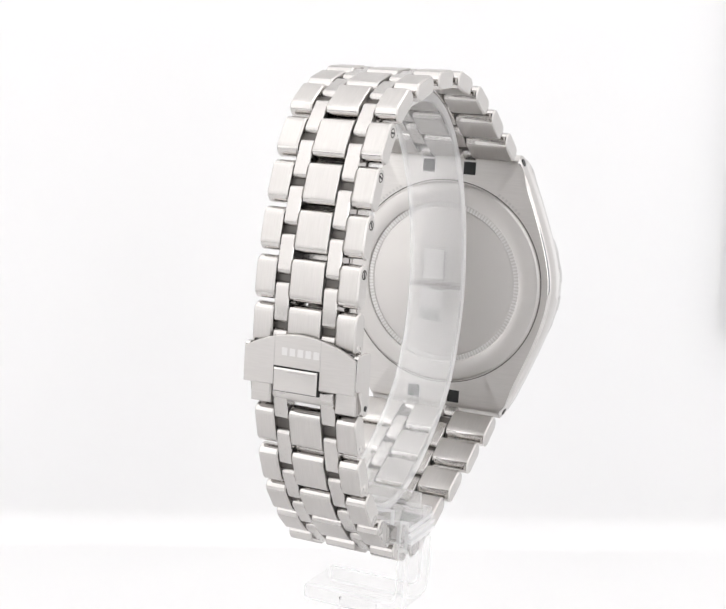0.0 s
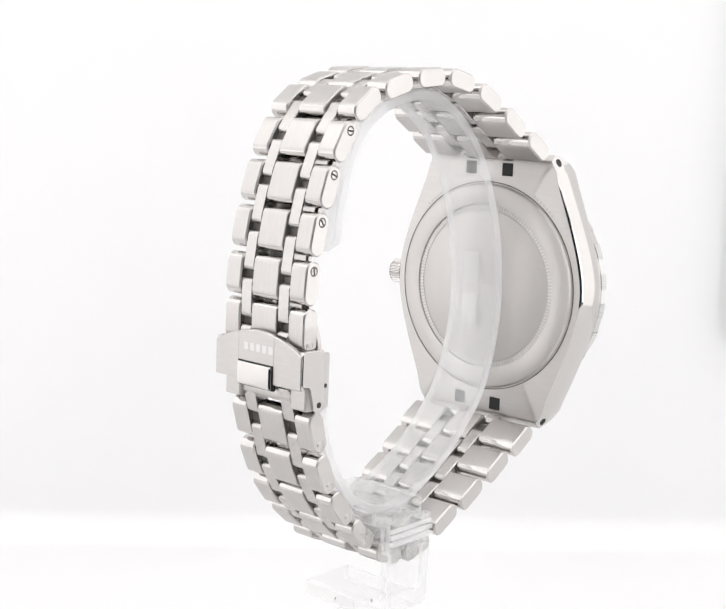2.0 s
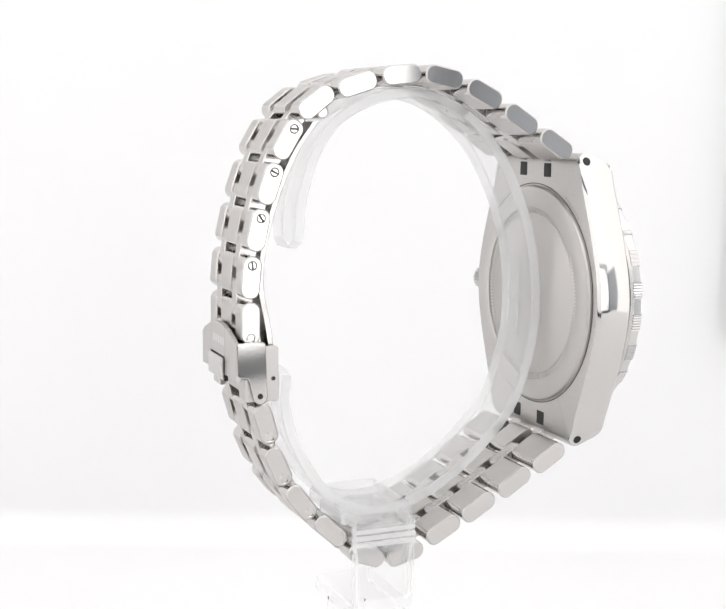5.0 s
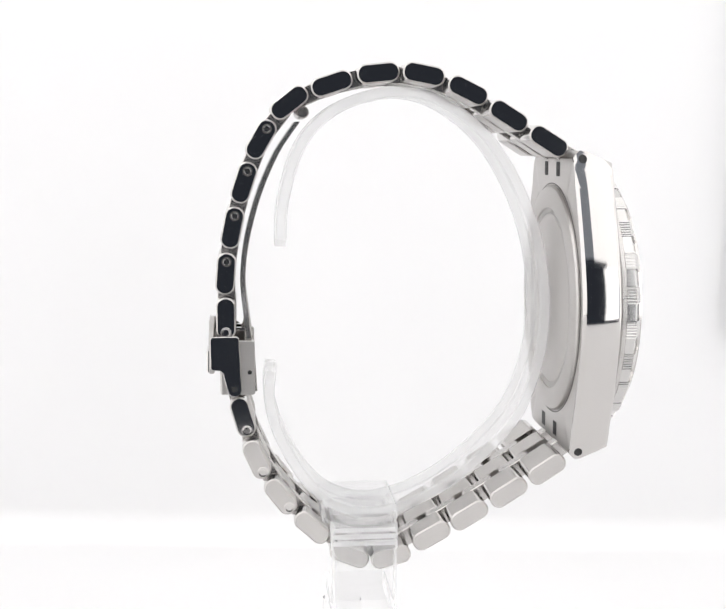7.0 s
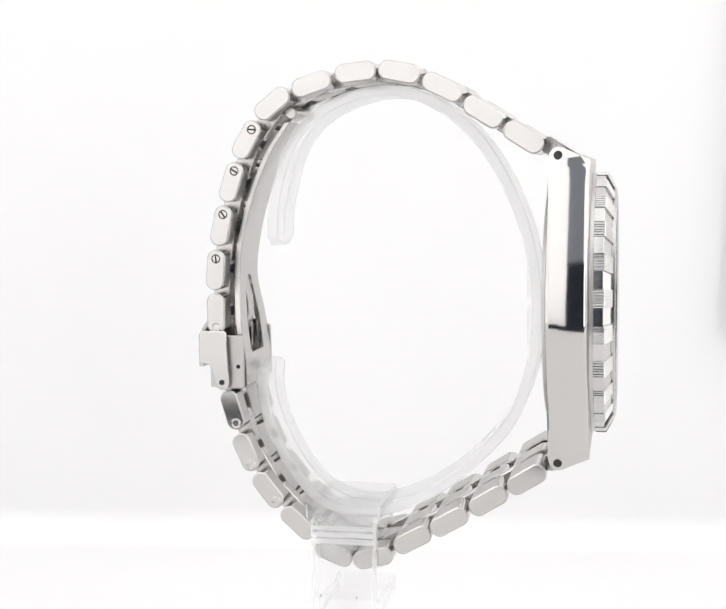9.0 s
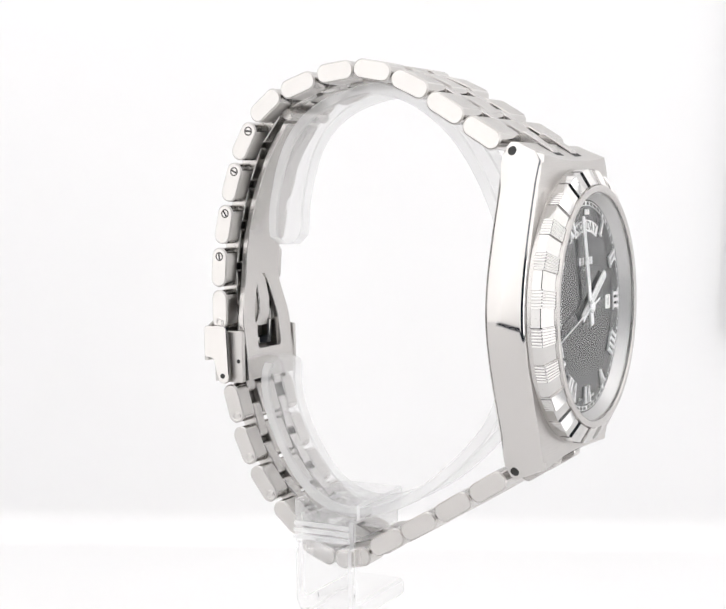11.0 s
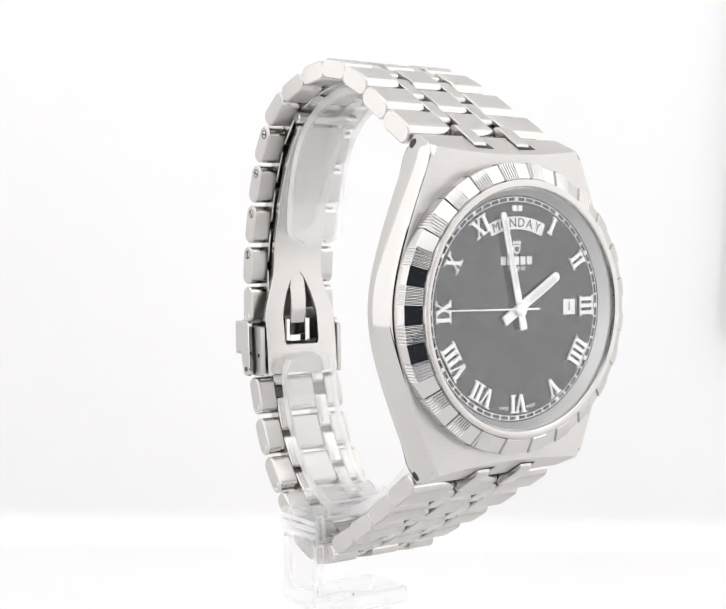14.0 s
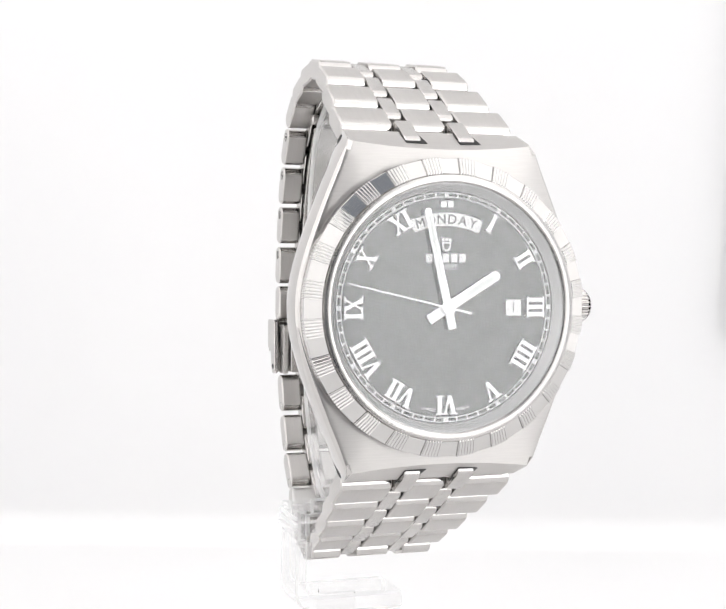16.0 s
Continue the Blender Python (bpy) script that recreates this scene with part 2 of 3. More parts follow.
def make_case():
    bm = bmesh.new()
    outline = case_outline()

    def front(y):
        return -1.7 - 2.15 * max(0.0, abs(y) - 21.3)

    def ring(inset, height, end=0.0):
        """The outline moved in by inset, its lug ends by end besides."""
        out = []
        for x, y in outline:
            s = inset(abs(y)) if callable(inset) else inset
            pull = end * min(1.0, max(0.0, (abs(y) - 20.6) / 2.2)) ** 2
            out.append(bm.verts.new((x * (1 - s / 20.0), math.copysign(abs(y) * (1 - s / 30.0) - pull, y), height(y))))
        return out

    def at_angle(r, z):
        return [bm.verts.new((r * math.cos(math.atan2(y, x)), r * math.sin(math.atan2(y, x)), z)) for x, y in outline]

    def fade(y, most):
        t = min(1.0, max(0.0, (y - 17.5) / 3.5))
        return most + (0.12 - most) * t * t * (3 - 2 * t)

    def bevel(y, most):
        t = min(1.0, max(0.0, (y - 18.5) / 4.0))
        return most * (1 - 0.75 * t)

    def hood():
        out = []
        for x, y in outline:
            if abs(y) > 21.3:
                u = max(-1.0, min(1.0, x / LUG_X)) * (LUG_X + 0.05)
                out.append(bm.verts.new((u, math.copysign(crease(u), y), -1.68)))
            else:
                out.append(bm.verts.new((x * 0.945, y * 0.985, -1.68)))
        return out

    rings = [at_angle(14.5, -7.5), ring(lambda y: fade(y, 0.6), lambda y: -7.5, 1.2), ring(lambda y: fade(y, 0.5), lambda y: -7.44, 1.0), ring(lambda y: fade(y, 0.3) * 0.55, lambda y: -7.0, 0.4),
             ring(0.03, lambda y: min(-5.9, front(y) - 1.0), 0.05), ring(0.0, lambda y: min(-5.6, front(y) - 0.9)),
             ring(0.02, lambda y: front(y) - bevel(y, 0.75)), ring(0.08, lambda y: front(y) - bevel(y, 0.5)), ring(lambda y: bevel(y, 0.26), lambda y: front(y) - bevel(y, 0.22)), ring(lambda y: bevel(y, 0.5), lambda y: front(y) - bevel(y, 0.05)), ring(lambda y: bevel(y, 0.7), lambda y: front(y) - 0.01),
             hood(), at_angle(16.2, -1.6), at_angle(16.2, -4.0)]
    n = len(outline)
    for a, b in zip(rings, rings[1:]):
        for i in range(n):
            bm.faces.new((a[i], a[(i + 1) % n], b[(i + 1) % n], b[i]))
    bm.faces.new(rings[0])
    bm.faces.new(rings[-1])
    return bm


case = part("case", make_case(), BRUSHED_X, watch, "brushed and polished steel case", 25, POLISHED, lambda f: abs(f.normal.z) < 0.93 and abs(f.normal.x) > 0.35)


def hood_slot_shade(cx, sy):
    """A dark plate for the shade of a notch in the sloping end of the case, beside the first narrow link."""
    bm = bmesh.new()
    a, b = Vector((crease(cx) + 0.75, -2.9)), Vector((LUG_Y, -5.6))
    d = (b - a).normalized()
    out = Vector((-d.y, d.x))
    verts = []
    for lift in (0.03, -0.35):
        for x, t in ((cx - 1.2, 0.0), (cx + 1.8, 0.0), (cx + 1.25, 0.8), (cx - 1.2, 1.0)):
            p = a + (b - a) * t + out * lift
            verts.append(bm.verts.new((x, sy * p.x, p.y)))
    for q in ((0, 1, 2, 3), (7, 6, 5, 4), (0, 4, 5, 1), (1, 5, 6, 2), (2, 6, 7, 3), (3, 7, 4, 0)):
        bm.faces.new([verts[k] for k in q])
    return bm


for sy in (-1, 1):
    for sx in (-1, 1):
        part("hood_slot_shade", hood_slot_shade(XC + sx * 3.8, sy), HOLE_SHADE, case)

# caseback with a milled rim
bm = lathe(bmesh.new(), [(0, -7.98), (13.0, -7.98), (13.2, -7.9), (13.25, -7.84), (14.1, -7.84), (14.2, -8.16), (14.4, -8.24), (17.0, -8.14), (17.45, -8.0), (17.7, -7.7), (17.7, -7.56), (17.85, -7.54), (17.85, -7.3), (0, -7.3)])
part("caseback", bm, BACK, case, "plain satin steel screw-down back")
bm = bmesh.new()
for i in range(150):
    a = 2 * math.pi * i / 150
    box(bm, -0.15, 0.15, 13.3, 14.15, -7.95, -7.6)
    bm.verts.ensure_lookup_table()
    bmesh.ops.rotate(bm, verts=bm.verts[-8:], cent=(0, 0, 0), matrix=Matrix.Rotation(a, 3, "Z"))
tagged(part("milling", bm, LIGHT_ENGRAVED, case), kind="stuff")
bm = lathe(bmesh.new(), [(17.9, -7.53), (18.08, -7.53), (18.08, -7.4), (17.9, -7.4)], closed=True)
part("back_seam", bm, GAP_SHADE_STEEL, case)
for sx in (-1, 1):
    # engraving too small to read
    for k in range(7):
        bm = box(bmesh.new(), -0.22, 0.22, 18.3, 18.75, -7.52, -7.4)
        bmesh.ops.rotate(bm, verts=bm.verts, cent=(0, 0, 0), matrix=Matrix.Rotation(radians(sx * (30 + 2.4 * k)), 3, "Z"))
        part("engraved_bar", bm, ENGRAVED, case)
    for sy in (-1, 1):
        # dark plate on the back, painted as the shade in an end notch
        bm = box(bmesh.new(), XC + sx * 3.8 - 1.1, XC + sx * 3.8 + 1.1, sy * 20.25 - 1.1, sy * 20.25 + 1.1, -7.53, -7.3)
        part("end_slot_shade", bm, HOLE_SHADE, case)
        # dark disc on the flank, coloured as the shade inside a lug hole
        bm = extrude(bmesh.new(), [(21.92 * sy + 0.62 * math.cos(a * math.pi / 8), -6.13 + 0.62 * math.sin(a * math.pi / 8)) for a in range(16)], -0.25, 0.02, "x")
        for v in bm.verts:
            v.co.x = sx * (side_x(v.co.y) + v.co.x)
        part("lug_hole_shade", bm, HOLE_SHADE, case)

# crown
bm = bmesh.new()
prof = []
for i in range(96):
    a = 2 * math.pi * i / 96
    r = 2.15 + (0.1 if i % 4 < 2 else -0.1)
    prof.append((r * math.cos(a), r * math.sin(a) - 4.9))
extrude(bm, prof, 19.2, 22.6, "x", 0.6)
part("crown", bm, POLISHED, case, "fluted steel winding crown")

# bezel: 24 polished facets between 24 fluted ones
bm = lathe(bmesh.new(), [(16.1, -1.9), (19.1, -1.9), (19.3, -1.6), (19.3, -0.2), (18.0, 0.6), (17.45, 0.85), (17.2, 1.0), (17.1, 1.82), (16.75, 1.9), (16.3, 1.86), (16.1, 1.7)], closed=True)
bezel = part("bezel", bm, SATIN, watch, "polished steel bezel ring")


def wedge(a0, a1, ridges):
    bm = bmesh.new()
    prof = [(19.1, -1.2), (19.42, -1.0), (19.42, 0.42), (19.36, 0.56), (18.4, 1.06), (17.35, 1.6), (17.15, 1.5)]
    if not ridges:
        prof = [(19.1, -1.2), (19.34, -1.0), (19.34, 0.24), (19.28, 0.34), (18.4, 0.80), (17.28, 1.38), (17.12, 1.2)]
    steps = 24 if ridges else 1
    rings = []
    for k in range(steps + 1):
        a = radians(a0 + (a1 - a0) * k / steps)
        dip = 0.07 if ridges and (k // 2) % 2 else 0.0
        inner = [(r - (dip if 0 < j < 4 else 0), z - (dip if 2 < j < 6 else 0)) for j, (r, z) in enumerate(prof)]
        rings.append([bm.verts.new((r * math.cos(a), r * math.sin(a), z)) for r, z in inner])
    for a, b in zip(rings, rings[1:]):
        for j in range(7):
            bm.faces.new((a[j], a[(j + 1) % 7], b[(j + 1) % 7], b[j]))
    bm.faces.new(rings[0][::-1])
    bm.faces.new(rings[-1])
    return bm


plain_facet = part("polished_facet", wedge(-3.7, 3.7, False), BEZEL, bezel)
fluted_facet = part("fluted_facet", wedge(3.75, 11.25, True), BEZEL, bezel, "", 8)
for i in range(1, 24):
    again(plain_facet, bezel, pose(0, 0, 0, 0, 0, 15 * i))
    again(fluted_facet, bezel, pose(0, 0, 0, 0, 0, 15 * i))

# rehaut and crystal
bm = lathe(bmesh.new(), [(15.1, -0.35), (16.08, -0.35), (16.08, 1.25), (15.95, 1.25)], closed=True)
part("rehaut", bm, REHAUT, watch, "steel inner ring round the dial")
bm = lathe(bmesh.new(), [(0, 1.3), (16.0, 1.3), (16.05, 1.4), (16.05, 1.8), (15.85, 2.0), (0, 2.0)])
crystal = part("crystal", bm, CRYSTAL, watch, "clear flat sapphire glass")
crystal.visible_shadow = False

# dial
bm = lathe(bmesh.new(), [(0, -0.8), (16.0, -0.8), (16.0, -0.3), (0, -0.3)])
dial = part("dial", bm, DIAL_BLACK, watch, "black lacquered dial with white markings")


def flat(bm, poly, z0, z1):
    return extrude(bm, poly, z0, z1, "z", 0)


def numeral(text, hours):
    """Roman figures from strokes with serifs, feet towards the centre."""
    bm = bmesh.new()
    h, thick, thin, serif = 2.45, 0.5, 0.22, 0.17
    widths = {"I": 0.95, "V": 1.85, "X": 1.95}
    total = sum(widths[c] for c in text)
    x = -total / 2
    z0, z1 = -0.3, -0.02

    def bar(cx, y, w):
        flat(bm, [(cx - w / 2, y), (cx + w / 2, y), (cx + w / 2, y + serif), (cx - w / 2, y + serif)], z0, z1 + 0.004)

    def stroke(xa, ya, xb, yb, w):
        flat(bm, [(xa - w / 2, ya), (xa + w / 2, ya), (xb + w / 2, yb), (xb - w / 2, yb)], z0, z1)

    for c in text:
        w = widths[c]
        cx = x + w / 2
        if c == "I":
            stroke(cx, -h / 2, cx, h / 2, thick)
            bar(cx, -h / 2, 0.98)
            bar(cx, h / 2 - serif, 0.98)
        elif c == "V":
            stroke(cx, -h / 2, cx - 0.62, h / 2, thick)
            stroke(cx + 0.08, -h / 2, cx + 0.66, h / 2, thin)
            bar(cx - 0.62, h / 2 - serif, 0.95)
            bar(cx + 0.66, h / 2 - serif, 0.75)
        else:
            stroke(cx + 0.62, -h / 2, cx - 0.62, h / 2, thick)
            stroke(cx - 0.66, -h / 2, cx + 0.66, h / 2, thin)
            for s in (-1, 1):
                bar(cx - 0.62, h / 2 - serif, 0.95) if s < 0 else bar(cx + 0.66, h / 2 - serif, 0.8)
                bar(cx + 0.62, -h / 2, 0.95) if s < 0 else bar(cx - 0.66, -h / 2, 0.8)
        x += w
    a = -30 * hours
    bmesh.ops.translate(bm, vec=(0, 12.65, 0), verts=bm.verts)
    bmesh.ops.rotate(bm, verts=bm.verts, cent=(0, 0, 0), matrix=Matrix.Rotation(radians(a), 3, "Z"))
    return part("numeral", bm, NUMERAL, dial, "silvered roman numeral")


for hours, text in ((1, "I"), (2, "II"), (3, "III"), (4, "IIII"), (5, "V"), (6, "VI"), (7, "VII"), (8, "VIII"), (9, "IX"), (10, "X"), (11, "XI")):
    numeral(text, hours)
for s in (-1, 1):
    part("marker", box(bmesh.new(), s * 0.48 - 0.38, s * 0.48 + 0.38, 12.99, 13.76, -0.3, -0.05, 0.05), NUMERAL, dial)


def arc_band(r0, r1, a0, a1, n=24):
    """An outline between two radii; angles clockwise from twelve."""
    def pt(r, a):
        return (r * math.sin(radians(a)), r * math.cos(radians(a)))
    return [pt(r1, a0 + (a1 - a0) * k / n) for k in range(n + 1)][::-1] + [pt(r0, a0 + (a1 - a0) * k / n) for k in range(n + 1)]


# minute track: two thin rings and sixty ticks
bm = bmesh.new()
for r in (14.82, 14.27):
    lathe(bm, [(r, -0.3), (r, -0.285), (r + 0.1, -0.285), (r + 0.1, -0.3)], 120, True)
for i in range(60):
    w = 0.5 if i % 5 else 1.2
    flat(bm, arc_band(14.29, 14.9, 6 * i - w, 6 * i + w, 2), -0.3, -0.283)
tagged(part("minute_track", bm, PRINT, dial, "white printed minute track"), kind="stuff")

# day window
bm = flat(bmesh.new(), arc_band(10.6, 12.3, -24.4, 24.4), -0.3, -0.24)
day = part("day_window", bm, WINDOW_WHITE, dial, "white arched day window")
for i, c in enumerate("MONDAY"):
    a = -18.6 + 7.44 * i
    bm = letters(c, 1.75, 0.02)
    bmesh.ops.translate(bm, vec=(0, 11.42, -0.215), verts=bm.verts)
    bmesh.ops.rotate(bm, verts=bm.verts, cent=(0, 0, 0), matrix=Matrix.Rotation(radians(-a), 3, "Z"))
    part("letter", bm, INK, day)
bm = flat(bmesh.new(), rounded(2.15, 2.1, 0.12, 3, 9.52, -0.06), -0.3, -0.24)
date = part("date_window", bm, WINDOW_WHITE, dial, "white square date window")
bm = letters("1", 1.7, 0.02)
bmesh.ops.translate(bm, vec=(9.5, -0.06, -0.215), verts=bm.verts)
part("figure", bm, INK, date)

# printed lines under the day window
bm = flat(bmesh.new(), [(-0.62, 8.5), (-0.62, 7.95), (-0.3, 7.45), (0, 7.28), (0.3, 7.45), (0.62, 7.95), (0.62, 8.5)][::-1], -0.3, -0.26)
for x in (-0.5, 0.0, 0.5):
    box(bm, x - 0.17, x + 0.17, 8.6, 9.05, -0.3, -0.26)
part("emblem", bm, PRINT, dial, "small silvered shield emblem")
bm = flat(bmesh.new(), [(-0.42, 8.3), (-0.42, 8.0), (-0.2, 7.62), (0, 7.5), (0.2, 7.62), (0.42, 8.0), (0.42, 8.3)][::-1], -0.27, -0.255)
part("emblem_field", bm, DIAL_BLACK, dial)
for k in range(5):
    part("name_bar", box(bmesh.new(), -2.83 + 1.16 * k, -2.83 + 1.16 * k + 0.86, 5.88, 6.98, -0.3, -0.26), PRINT, dial)
bm = letters("GENEVE", 0.85, 0.01)
bmesh.ops.translate(bm, vec=(0, 5.3, -0.28), verts=bm.verts)
part("place_name", bm, PRINT, dial)
for text, a in (("SWISS", 190.5), ("MADE", 169.5)):
    bm = letters(text, 0.62, 0.01)
    bmesh.ops.translate(bm, vec=(0, -13.35, -0.28), verts=bm.verts)
    bmesh.ops.rotate(bm, verts=bm.verts, cent=(0, 0, 0), matrix=Matrix.Rotation(radians(180 - a), 3, "Z"))
    part("origin_line", bm, PRINT, dial)


# pointers of the dial
def baton(length, tail, w0, w1, z, name, mat):
    bm = bmesh.new()
    tip = [(w1 / 2 * math.cos(radians(a)), length - w1 / 2 + w1 / 2 * math.sin(radians(a))) for a in range(0, 181, 20)]
    poly = [(-w0 / 2 - 0.1, -tail), (w0 / 2 + 0.1, -tail)] + tip
    extrude(bm, poly, z, z + 0.28, "z", 0.07)
    return part(name, bm, mat, watch)


hour_hand = baton(8.5, 3.05, 1.15, 1.35, -0.02, "hour_hand", NUMERAL)
minute_hand = baton(13.2, 2.85, 0.95, 0.95, 0.26, "minute_hand", NUMERAL)
hour_hand.matrix_basis = pose(0, 0, 0, 0, 0, -58.6)
part("lume_strip", flat(bmesh.new(), rounded(0.75, 5.6, 0.3, 4, 0, 4.9), 0.24, 0.29), LUME, hour_hand, "pale lume inlay")
part("lume_strip", flat(bmesh.new(), rounded(0.48, 9.0, 0.2, 4, 0, 7.6), 0.52, 0.57), LUME, minute_hand, "pale lume inlay")
bm = lathe(bmesh.new(), [(0, 0.58), (0.95, 0.58), (0.95, 0.74), (0.8, 0.84), (0, 0.84)], 32)
extrude(bm, [(-0.13, -3.2), (0.13, -3.2), (0.07, 13.9), (-0.07, 13.9)], 0.62, 0.78, "z", 0.02)
second_hand = part("second_hand", bm, NUMERAL, watch, "thin polished sweep hand")

# ---- bracelet ----
CHAIN = [(24.5, -11.0, 12.27), (28.2, -16.8, 11.57), (31.9, -22.7, 10.77), (34.3, -29.1, 10.07), (34.5, -35.7, 9.47), (33.0, -42.5, 8.97), (30.3, -48.7, 8.52), (25.0, -52.9, 8.32), (18.7, -55.5, 8.22), (12.1, -57.3, 8.12), (5.3, -58.4, 8.12), (-1.4, -58.5, 8.12), (-8.3, -58.5, 8.17), (-16.4, -56.25, 8.17), (-23.0, -54.25, 8.17), (-28.8, -50.75, 8.37), (-33.7, -46.05, 8.67), (-38.1, -40.4, 9.07), (-38.4, -34.1, 9.57), (-35.1, -27.9, 10.17), (-31.9, -22.2, 10.87), (-28.3, -16.3, 11.57), (-24.7, -10.6, 12.27)]

def pill(length, thick, r, n=6):
    return rounded(length, thick, r, n)


bm = extrude(bmesh.new(), pill(6.25, 2.75, 1.1), -2.55, 2.55, "x", 0.12)
piece_centre = part("centre_piece", bm, BRUSHED_Y, other=POLISHED, where=lambda f: abs(f.normal.z) < 0.9 and abs(f.normal.x) < 0.2)
bm = extrude(bmesh.new(), pill(6.0, 2.6, 0.9), -1.12, 1.12, "x", 0.14)
piece_narrow = part("connector", bm, SATIN)
# bar inside the link, coloured dark for the shade between the pieces
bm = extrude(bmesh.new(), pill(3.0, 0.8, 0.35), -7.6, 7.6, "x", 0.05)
piece_core = part("core_bar", bm, GAP_SHADE_STEEL)
bm = lathe(bmesh.new(), [(0, 0.03), (0.44, 0.03), (0.52, -0.03), (0.52, -0.6), (0, -0.6)], 24)
bmesh.ops.rotate(bm, verts=bm.verts, cent=(0, 0, 0), matrix=Matrix.Rotation(radians(-90), 3, "Y"))
piece_screw = part("screw", bm, POLISHED)
# flat ring round the screw, the shade of a recess in its colour
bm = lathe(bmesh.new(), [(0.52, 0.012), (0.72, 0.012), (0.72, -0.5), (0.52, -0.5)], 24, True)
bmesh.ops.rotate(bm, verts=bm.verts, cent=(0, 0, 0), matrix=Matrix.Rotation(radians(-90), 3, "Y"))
piece_rim = part("recess_shade_ring", bm, GAP_SHADE_STEEL)
bm = lathe(bmesh.new(), [(0.52, 0.03), (0.6, 0.05), (0.72, 0.05), (0.78, 0.0), (0.78, -0.5), (0.52, -0.5)], 24, True)
bmesh.ops.rotate(bm, verts=bm.verts, cent=(0, 0, 0), matrix=Matrix.Rotation(radians(-90), 3, "Y"))
piece_collar = part("pin_collar", bm, POLISHED)
bm = box(bmesh.new(), -0.05, 0.0, -0.5, 0.5, -0.13, 0.13)
piece_slot = part("slot", bm, HOLE_SHADE)
outer_pieces = {}


def outer_piece(half, side):
    key = (round(half, 2), side)
    if key not in outer_pieces:
        a, b = 4.98, half
        bm = extrude(bmesh.new(), pill(6.25, 2.9, 1.38, 7), a if side > 0 else -b, b if side > 0 else -a, "x", 0.22)
        outer_pieces[key] = part("outer_piece", bm, BRUSHED_Y, other=POLISHED, where=lambda f: abs(f.normal.x) > 0.9 or (abs(f.normal.z) < 0.9 and abs(f.normal.x) < 0.2))
        return outer_pieces[key], True
    return outer_pieces[key], False


def joints():
    pts = [Vector((y, z)) for y, z, h in CHAIN]
    mids = [(a + b) / 2 for a, b in zip(pts, pts[1:])]
    mids = [2 * pts[0] - mids[0]] + mids + [2 * pts[-1] - mids[-1]]
    return pts, mids


def link_pose(p, a, b):
    d = (b - a).normalized()
    return mm(XC, p.x, p.y, math.degrees(math.atan2(d.y, d.x)))


masters = [piece_centre, piece_narrow, piece_core, piece_screw, piece_slot, piece_rim, piece_collar]
pts, mids = joints()
for i, (y, z, half) in enumerate(CHAIN):
    if i == 12:
        continue
    m = link_pose(pts[i], mids[i], mids[i + 1])
    link = new("link", piece_centre.data)
    link.parent, link.matrix_basis = watch, m
    again(piece_core, link, Matrix.Identity(4))
    for side in (-1, 1):
        o, fresh = outer_piece(half, side)
        again(o, link, Matrix.Identity(4))
    if 7 <= i <= 15:
        s = 1.75 if i <= 10 else 2.1
        at = -s if i <= 10 else s
        again(piece_screw, link, mm(-half, at, 0))
        again(piece_rim if i <= 10 else piece_collar, link, mm(-half, at, 0))
        if i <= 10:
            again(piece_slot, link, mm(-half, at, 0, 35 * i, 0, 0))
    # connectors sit on the joint before this link, and after the last
    for k, end in ((i, True), (i + 1, i == len(CHAIN) - 1 or i == 11)):
        if end:
            before = pts[k - 1] if k > 0 else mids[0]
            after = pts[k] if k < len(pts) else mids[-1]
            at = mids[k] + (Vector((-0.2, 1.75)) if k == 0 else Vector((0.2, 1.75)) if k == len(pts) else Vector((0, 0)))
            j = link_pose(at, before, after)
            for sx in (-1, 1):
                again(piece_narrow, link, m.inverted() @ j @ mm(sx * 3.8, 0, 0))
for o in masters + list(outer_pieces.values()):
    bpy.data.objects.remove(o)

# ---- folding clasp ----
clasp = new("clasp")
clasp.parent = watch
# outer cover: arched top edge, folded side flaps
top = [(8.95 - 17.6 * k / 24, -2.1 - 2.5 * ((12 - k) / 12) ** 2 * (1.0 if k else 1.0)) for k in range(25)]
poly = [(-8.65, -9.5), (8.95, -9.7)] + [(x, y) for x, y in top]
bm = bmesh.new()
extrude(bm, poly, -61.1, -60.3, "z", 0.12)
cover = part("cover", bm, BRUSHED_X, clasp, "brushed steel clasp cover with an arched edge")
for sx in (-8.85, 8.25):
    bm = extrude(bmesh.new(), [(-4.0, -60.6), (-4.0, -56.9), (-4.3, -56.6), (-12.0, -56.3), (-12.7, -56.5), (-13.1, -57.1), (-13.05, -57.8), (-12.6, -58.3), (-9.5, -59.1), (-9.15, -59.4), (-9.0, -60.6), (-8.7, -60.9), (-4.3, -60.9)], sx, sx + 0.75, "x", 0.1)
    part("side_flap", bm, POLISHED, clasp)
part("button_gap", box(bmesh.new(), -3.2, 4.1, -10.45, -6.8, -61.13, -60.6), HOLE_SHADE, clasp)
bm = box(bmesh.new(), -3.0, 3.9, -10.3, -7.0, -61.65, -60.6, 0.25)
part("push_button", bm, POLISHED, clasp, "polished push catch")
# dark discs coloured as the shade in two pin holes
for y, z, x0, r in ((-11.9, -57.45, -8.9, 0.42), (-9.58, -55.1, -7.78, 0.34)):
    bm = extrude(bmesh.new(), [(y + r * math.cos(a * math.pi / 8), z + r * math.sin(a * math.pi / 8)) for a in range(16)], x0, x0 + 0.3, "x")
    part("pin_hole_shade", bm, HOLE_SHADE, clasp)
